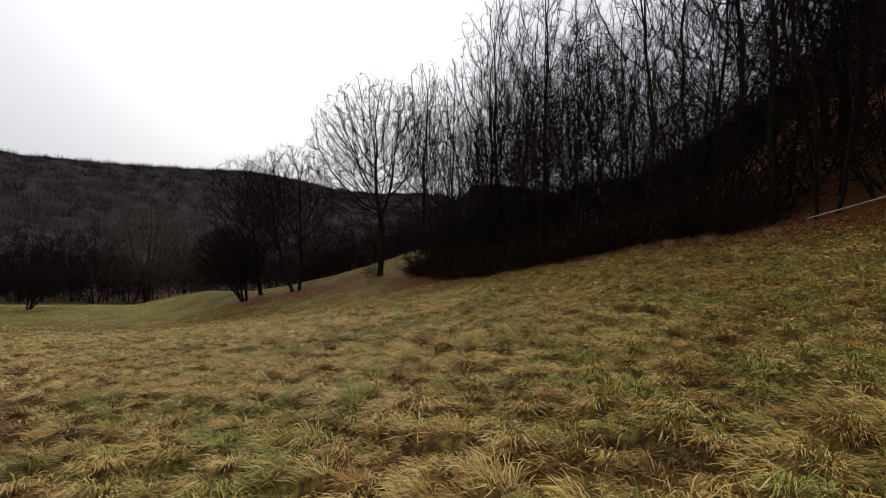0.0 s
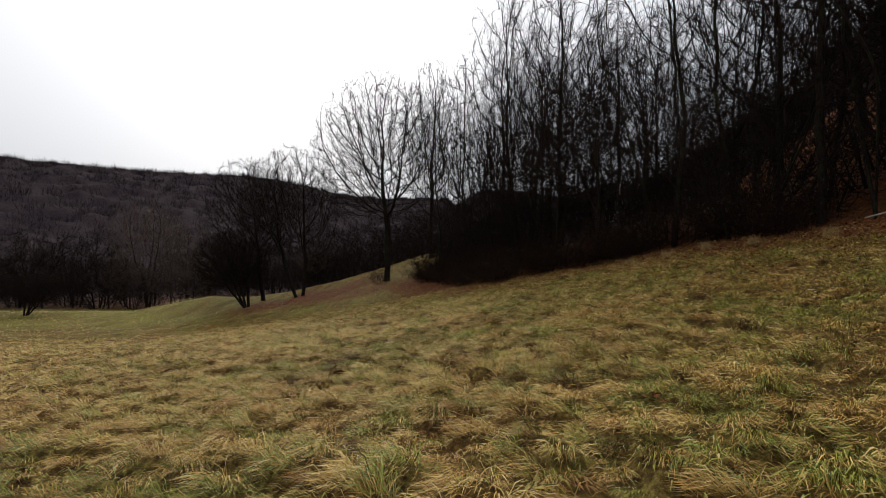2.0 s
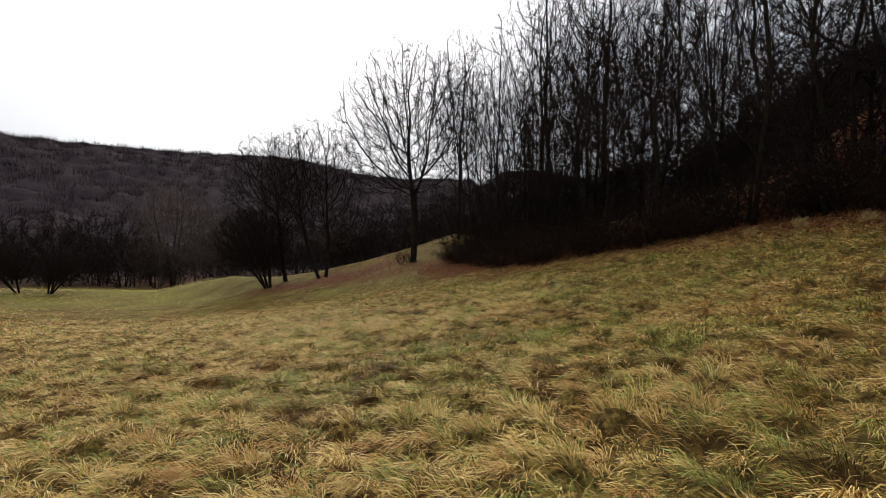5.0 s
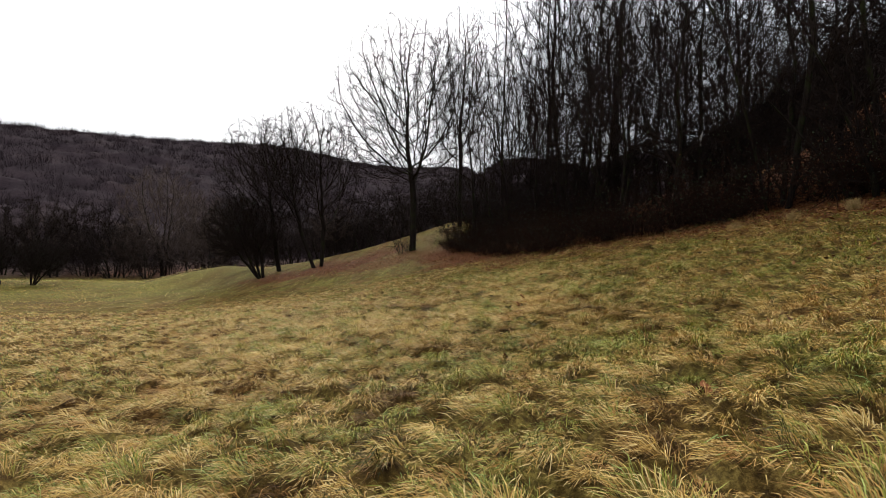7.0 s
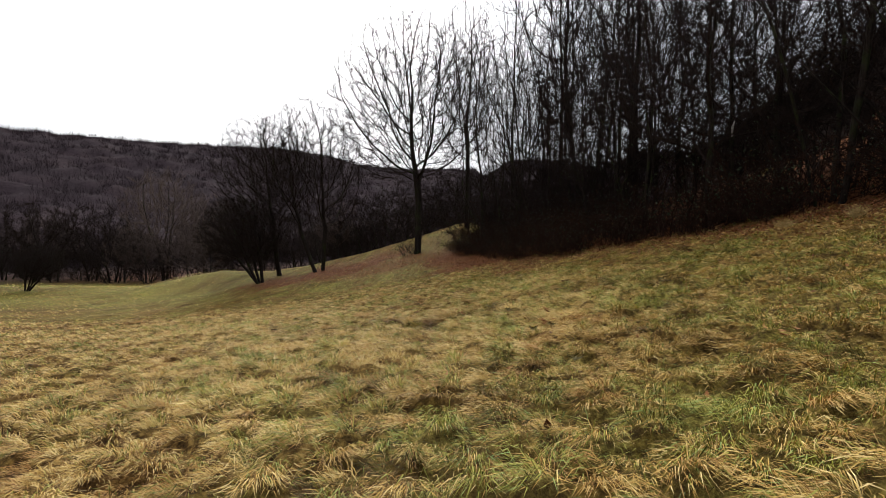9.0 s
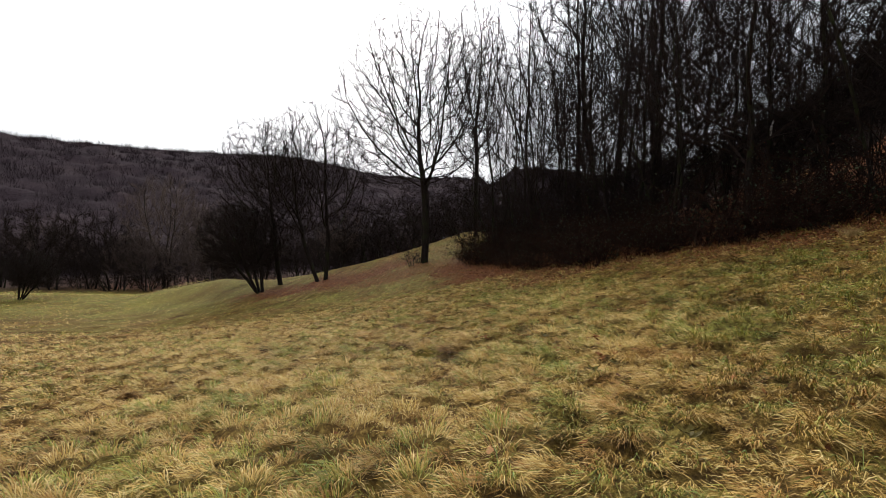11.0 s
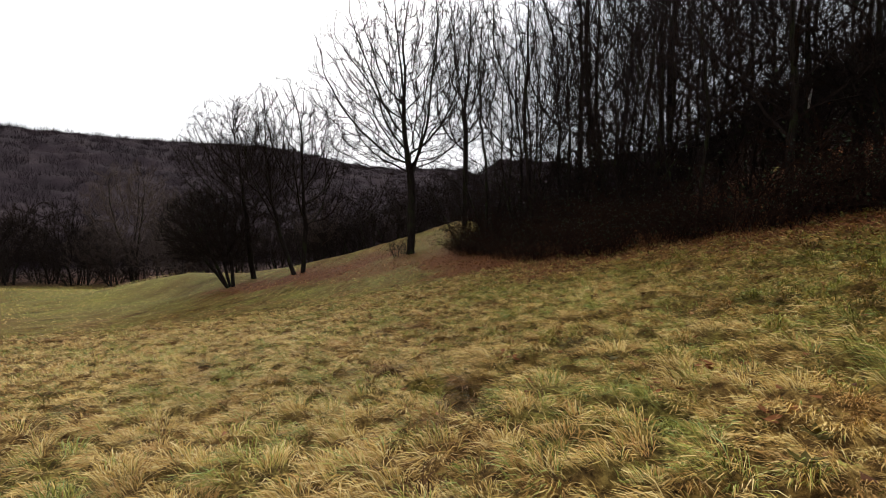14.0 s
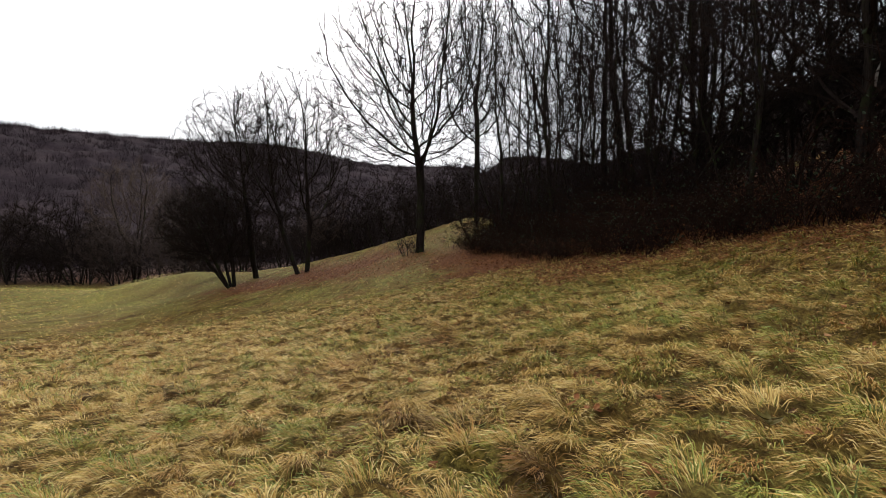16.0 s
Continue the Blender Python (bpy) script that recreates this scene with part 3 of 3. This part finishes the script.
tagged(again(HAWTHORN, -50.5, 53.5, 70, 0.7), "small dark round hawthorn on the open valley meadow")
tagged(again(HAWTHORN, -47.3, 54.0, 200, 0.62), "small dark round hawthorn on the open valley meadow")
for x, y, s in ((-55, 77.5, 0.8), (-51, 76.5, 0.75), (-44, 76, 0.9), (-40, 75, 0.95), (-18.6, 67, 0.75)):
    plant(VALE, x, y, s, "trees of the valley")
plant((GREAT,), -50.5, 80.5, 1.0, "trees of the valley")
plant((GREAT,), -45.5, 84, 0.8, "trees of the valley")
for x, y, s in ((-57, 77.5, 1.15), (-61.5, 79, 1.3), (-66, 77, 1.2), (-71, 79, 1.35), (-76, 78, 1.2), (-33, 77, 1.0), (-28, 78, 0.9)):
    plant((DUSKY,), x, y, s, "trees of the valley")
plant(HEDGE, -7.5, 49.5, 0.42, "shrubs of the valley")
for i in range(26):
    x = -76 + 2.85 * i + rng.uniform(-1, 1)
    plant(HEDGE, x, valley_edge(x) + rng.uniform(0, 4), rng.uniform(0.9, 1.8), "shrubs of the valley")
for i in range(12):
    x = -21 + 2.1 * i + rng.uniform(-0.6, 0.6)
    plant(HEDGE, x, 68 - 0.22 * (x + 20) + rng.uniform(0, 3), rng.uniform(1.1, 1.7), "shrubs of the valley")
for i in range(24):
    x = -86 + 3.8 * i + rng.uniform(-1.5, 1.5)
    y = valley_edge(x) + (0.5, 6, 13, 24)[i % 4] + rng.uniform(0, 4)
    plant(VALE, x, y, rng.uniform(0.7, 1.05), "trees of the valley")


def sprays(g, x, y, z, tall, k, wide):
    """Thin twigs standing out of leafless crowns."""
    n = len(x)
    e = g.normal(size=(n, k, 3))
    e[:, :, 2] = np.abs(e[:, :, 2])
    e /= np.linalg.norm(e, axis=2, keepdims=True)
    p = np.stack([x, y, z], 1)[:, None] + e * np.stack([tall * 0.5, tall * 0.5, tall * 0.42], 1)[:, None] * g.uniform(0.5, 1.08, (n, k, 1))
    way = e * 0.6 + g.normal(0, 0.3, (n, k, 3)) + [0, 0, 0.8]
    way *= (tall * 0.2)[:, None, None] * g.uniform(0.6, 1.2, (n, k, 1))
    w = np.cross(way, g.normal(size=(n, k, 3)))
    w *= wide[:, None, None] / (np.linalg.norm(w, axis=2, keepdims=True) + 1e-6)
    return np.stack([p - way * 0.5 - w, p - way * 0.5 + w, p + way], 2).reshape(-1, 3)


def canopy(name, label, u, v, top, x, y, tall, k, wide, mat, seed):
    """Leafless woods too far off to tell apart: an uneven canopy, from a grid of places, bristling with twigs."""
    g = np.random.default_rng(seed)
    nu, nv = u.shape
    q = (np.arange(nu - 1)[:, None] * nv + np.arange(nv - 1)[None]).ravel()
    V = np.stack([u, v, top(u, v)], 2).reshape(-1, 3)
    F = np.concatenate([np.stack([q, q + 1, q + nv + 1], 1), np.stack([q, q + nv + 1, q + nv], 1)])
    T = sprays(g, x, y, top(x, y) - 0.15 * tall, tall, k, wide)
    me = mesh_from(name, np.concatenate([V, T]), np.concatenate([F, len(V) + np.arange(len(T)).reshape(-1, 3)]), mat, True)
    tagged(new(name, me), label, "woods", kind="stuff")


def canopy_top(x, y):
    edge = step(np.hypot(x, y - 10), 108, 122)
    return height(x, y) - 1.5 + edge * (3.2 + 2.6 * vnoise(x, y, 6.5, 61) + 1.3 * vnoise(x, y, 3.1, 62) + 3.0 * vnoise(x, y, 34, 63))


def slope_top(x, y):
    return height(x, y) - 1 + step(x - 12.6 - 0.2 * y, 11.5, 17) * (3.5 + 5.0 * vnoise(x, y, 6, 64) + 2.0 * vnoise(x, y, 2.6, 65))


def far_woods():
    g = np.random.default_rng(5)
    az, r = np.meshgrid(np.radians(np.linspace(-62, 22, 400)), 106 + 280 * np.linspace(0, 1, 110) ** 1.2, indexing="ij")
    n = 4600
    a, d = np.radians(g.uniform(-61, 21, n)), 114 + 258 * g.random(n) ** 0.75
    canopy("far_woods", "leafless brown woods covering the far hillside", r * np.sin(az), 10 + r * np.cos(az), canopy_top,
           d * np.sin(a), 10 + d * np.cos(a), g.uniform(4, 7.5, n), 32, 0.045 * np.clip(d / 150, 0.8, 2.2), FAR_TWIGS, 51)
    n = 420
    v, w = np.meshgrid(np.linspace(10, 155, 110), np.linspace(11, 66, 40), indexing="ij")
    y = g.uniform(15, 150, n)
    canopy("slope_woods", "dark leafless woods higher on the slope", 12.6 + 0.2 * v + w, v, slope_top,
           12.6 + 0.2 * y + g.uniform(13, 60, n), y, g.uniform(7, 11, n), 90, np.full(n, 0.05), TWIG, 52)


def far_material():
    m, n, l, p = material("far_winter_crowns", 1.0, 0.02)
    c = ramp(n, l, noise_tex(n, l, 0.06, 5, 0.65), [(0.3, (0.022, 0.016, 0.018)), (0.5, (0.032, 0.023, 0.026)), (0.72, (0.044, 0.031, 0.032))])
    grain = noise_tex(n, l, 1.6, 6, 0.8, stretch=(1, 1, 0.25))
    c = mix(n, l, 1.0, c, ramp(n, l, grain, [(0.35, (0.5, 0.5, 0.5)), (0.65, (1.2, 1.2, 1.2))]), "MULTIPLY")
    l.new(c, p.inputs["Base Color"])
    bump(n, l, p, grain, 0.8, 0.2)
    return m


FAR_TWIGS = far_material()
far_woods()

# ---- grass ----


def path_gap(x, y):
    return np.abs(x + 0.2 * y) * 0.98


def grass_field():
    g = np.random.default_rng(9)
    lots = []
    for x0, x1, y0, y1, cap in ((-30, 15, 1.2, 36, 1850.0), (-34, 6, 36, 60, 150.0), (-70, -30, 24, 76, 14.0)):
        n = int((x1 - x0) * (y1 - y0) * cap)
        x, y = g.uniform(x0, x1, n), g.uniform(y0, y1, n)
        away = np.maximum(path_gap(x, y) * np.where(x > -0.2 * y, 1.05, 1.45), (y - 17) * 0.9)
        away = np.maximum(away, 3.6)
        keep = g.random(n) < np.minimum(1.0, 3.6 / away) ** 1.42 * np.clip(1.25 - litter_at(x, y), 0.05, 1) if cap > 100 else g.random(n) < np.clip(1.1 - litter_at(x, y), 0.03, 1)
        keep &= (edge_depth(x, y) < 1.5) | (edge_along(x, y) < -2)
        lots.append((x[keep], y[keep], away[keep]))
    x, y, away = (np.concatenate(c) for c in zip(*lots))
    # draw the blades together into tussocks
    i, j, cx, cy, _ = tussock_cell(x, y)
    low = g.random(len(x)) < 0.36
    pull = np.where(low, 0.0, 0.15 + 0.42 * hash01(i, j, 33))
    x, y = x + (cx - x) * pull, y + (cy - y) * pull
    n = len(x)
    ox, oy = x - cx, y - cy
    # the grass lies downhill, combed by the wind
    wind = 3.5 + 2.6 * (vnoise(x, y, 3.0, 41) - 0.5) + 2.2 * (hash01(i, j, 42) - 0.5)
    lx, ly = np.cos(wind) + ox * 6 + g.normal(0, 0.42, n), np.sin(wind) + oy * 6 + g.normal(0, 0.42, n)
    m = np.hypot(lx, ly) + 1e-6
    lx, ly = lx / m, ly / m
    grow_h = (0.5 + 0.9 * hash01(i, j, 38)) * g.uniform(0.6, 1.25, n) * np.where(low, 0.7, 1.0)
    green = g.random(n) < np.clip(green_at(x, y) * 0.65 + 1.0 * (hash01(i, j, 35) - 0.58), 0.03, 0.94)
    ln = np.where(green, 0.16, 0.175) * grow_h * (1 + np.minimum(away, 20) * 0.004)
    tone = tuft_tone(i, j, x, y)
    rise = np.where(green, 0.62, 0.42) * g.uniform(0.5, 1.4, n)
    w = 0.0013 * (0.68 + away / 3.4) * g.uniform(0.7, 1.3, n)
    z = height(x, y) + tussock(x, y) - 0.01
    sx, sy = -ly * w, lx * w
    mid = np.stack([x + lx * ln * 0.42, y + ly * ln * 0.42, z + ln * rise * 0.85], 1)
    tip = np.stack([x + lx * ln * 0.95, y + ly * ln * 0.95, z + ln * rise * g.uniform(0.4, 1.1, n)], 1)
    root = np.stack([x, y, z], 1)
    s = np.stack([sx, sy, g.normal(0, 0.4, n) * w], 1) * 1.25
    V = np.stack([root, mid + s, mid - s, tip], 1)
    for name, mask, mat, label in (("dry_grass", ~green, DRY, "long straw-coloured winter grass lying in tussocks"), ("green_grass", green, GREEN, "green grass blades growing through the dry tussocks")):
        v = V[mask].reshape(-1, 3)
        k = np.arange(mask.sum())[:, None] * 4
        me = mesh_from(name, v, np.concatenate([k + [0, 1, 2], k + [2, 1, 3]]), mat)
        me.attributes.new("tuft", "FLOAT", "POINT").data.foreach_set("value", np.repeat(tone[mask], 4).astype(np.float32))
        tagged(new(name, me), label, "grass", kind="stuff")


def fallen_leaves():
    g = np.random.default_rng(12)
    n = 260000
    x, y = g.uniform(-26, 15, n), g.uniform(2, 58, n)
    keep = g.random(n) < np.clip(litter_at(x, y) * 0.8 + 0.13 * step(edge_depth(x, y), -18, -4) + 0.3 * step(edge_depth(x, y), -7, -1), 0, 1) * 0.55
    keep &= edge_depth(x, y) < 6
    x, y = x[keep], y[keep]
    z = height(x, y) + tussock(x, y) + 0.05
    me = leaf_mesh("fallen_leaves", np.stack([x, y, z], 1), random.Random(4), 0.05, DEAD_LEAF, True)
    tagged(new("fallen_leaves", me), "scattered brown fallen leaves on grass and wood floor", "leaves", kind="stuff")


grass_field()
fallen_leaves()


# ---- single things ----


def fallen_log():
    rng = random.Random(3)
    root = tagged(new("fallen_log"), "pale fallen tree trunk lying at the wood's edge", "log")
    ax, ay, bx, by = 14.6, 19.2, 19.5, 12.4
    pts = []
    for i in range(9):
        f = i / 8
        x, y = ax + (bx - ax) * f, ay + (by - ay) * f + 0.12 * math.sin(f * 5)
        pts.append(Vector((x, y, float(height(x, y)) + 0.16 + 0.06 * math.sin(f * 9))))
    part("trunk", mesh_from("trunk", *tubes([(pts, [0.025 + 0.007 * i for i in range(9)])], 8), PALE_WOOD, True), root)
    for i in (2, 4, 6):
        e = pts[i] + Vector((rng.uniform(-0.9, -0.4), rng.uniform(-0.5, 0.3), -0.18))
        part("branch", mesh_from("branch", *tubes([([pts[i], e], [0.035, 0.012])], 6), PALE_WOOD, True), root)


def torn_tree():
    t = colony("woodland_tree", 97, "slim dark woodland tree with a pale torn branch", ONE, 6.5, (0, 0, 11, 3.2, 7), 650, **SLIM)
    x, y = 10.72, 32.6
    stand(t, x, y)
    up = 5.75 - float(height(x, y))
    a, b, c = Vector((-0.10, -0.12, up - 0.42)), Vector((-0.16, -0.24, up)), Vector((-0.05, -0.26, up + 0.42))
    part("torn_branch", mesh_from("torn_branch", *tubes([([a, b, c], [0.035, 0.05, 0.02])], 6), PALE_WOOD, True), t, "pale torn branch of bare wood")


fallen_log()
torn_tree()


def weed_tuft(x, y, tall, n, mat, label, seed):
    """A clump of stiff dead stalks with a few blades."""
    rng = random.Random(seed)
    root = tagged(new("weed_tuft"), label, "plant")
    z = float(height(x, y) + tussock(x, y))
    stalks = []
    for i in range(n):
        a = rng.uniform(0, 6.28)
        p = Vector((rng.gauss(0, 0.09), rng.gauss(0, 0.07), -0.03))
        d = Vector((math.cos(a) * rng.uniform(0, 0.9), math.sin(a) * rng.uniform(0, 0.9), 1)).normalized()
        h = tall * rng.uniform(0.5, 1.1)
        m = p + d * h * 0.6
        e = m + (d + Vector((rng.gauss(0, 0.4), rng.gauss(0, 0.4), -0.35))) * h * 0.45
        stalks.append(([p, m, e], [0.006, 0.005, 0.003]))
    tagged(part("clump", mesh_from("clump", *tubes(stalks, 3), mat), root), kind="stuff")
    root.location = (x, y, z)


WEED = bark_material("dead_weed_stalk", (0.05, 0.026, 0.014), (0.17, 0.095, 0.045))
STRAW = bark_material("pale_straw", (0.22, 0.15, 0.06), (0.46, 0.34, 0.16))
for k, (x, y, tall, n) in enumerate(((-7.03, 13.5, 0.26, 70), (-6.45, 21.6, 0.28, 70), (3.95, 9.0, 0.24, 60), (-3.0, 13.8, 0.2, 50), (-2.4, 7.9, 0.2, 40), (0.3, 10.6, 0.2, 40), (-2.9, 16.6, 0.22, 30))):
    weed_tuft(x, y, tall, n, WEED, "dead brown weed clump in the meadow grass", 200 + k)
for k, (x, y, tall) in enumerate(((10.7, 22.5, 0.5), (9.3, 23.2, 0.45), (11.6, 20.8, 0.45), (8.2, 24.6, 0.4), (12.6, 18.3, 0.45))):
    weed_tuft(x, y, tall, 120, STRAW, "tall pale straw tuft at the wood's edge", 220 + k)


def blade_leaf(size, mat, name):
    """One broad leaf, pointed at both ends, folded along its middle and curled."""
    g = [(-1, 0, 0.1), (-0.45, 0.42, 0.14), (-0.45, 0, 0), (-0.45, -0.42, 0.14), (0.35, 0.38, 0.12), (0.35, 0, 0.02), (0.35, -0.38, 0.12), (1, 0, 0.25)]
    f = [(0, 2, 1), (0, 3, 2), (1, 2, 5), (1, 5, 4), (2, 3, 6), (2, 6, 5), (4, 5, 7), (5, 6, 7)]
    return mesh_from(name, np.array(g) * size, np.array(f), mat)


LEAF_BROWN, LEAF_GREEN = blade_leaf(0.055, DEAD_LEAF, "dead_leaf"), blade_leaf(0.06, GREEN, "broad_leaf")
rng = random.Random(31)
for x, y in ((-0.55, 16.9), (-0.95, 17.8), (0.3, 10.65), (-0.3, 18.2), (-1.9, 18.4), (1.6, 6.6), (-2.1, 19.6)):
    root = tagged(new("leaf_pile"), "little pile of curled brown leaves in the grass", "leaves")
    root.location = (x, y, float(height(x, y) + tussock(x, y)) + 0.05)
    for k in range(7):
        o = part("leaf", LEAF_BROWN, root)
        o.matrix_basis = pose(rng.gauss(0, 0.07), rng.gauss(0, 0.07), 0.012 * k, rng.uniform(-30, 30), rng.uniform(-30, 30), rng.uniform(0, 360))
for x, y in ((-0.8, 16.2), (-0.45, 16.6), (-1.0, 18.9), (0.7, 11.6), (1.9, 8.2), (-0.6, 14.2)):
    root = tagged(new("broadleaf_plant"), "small green broad-leaved plant among the grass", "plant")
    root.location = (x, y, float(height(x, y) + tussock(x, y)) + 0.06)
    for k in range(6):
        o = part("leaf", LEAF_GREEN, root)
        o.matrix_basis = pose(0, 0, 0.01 * k, 0, -25 + rng.uniform(-10, 10), 60 * k + rng.uniform(-15, 15)) @ Matrix.Translation((0.06, 0, 0))
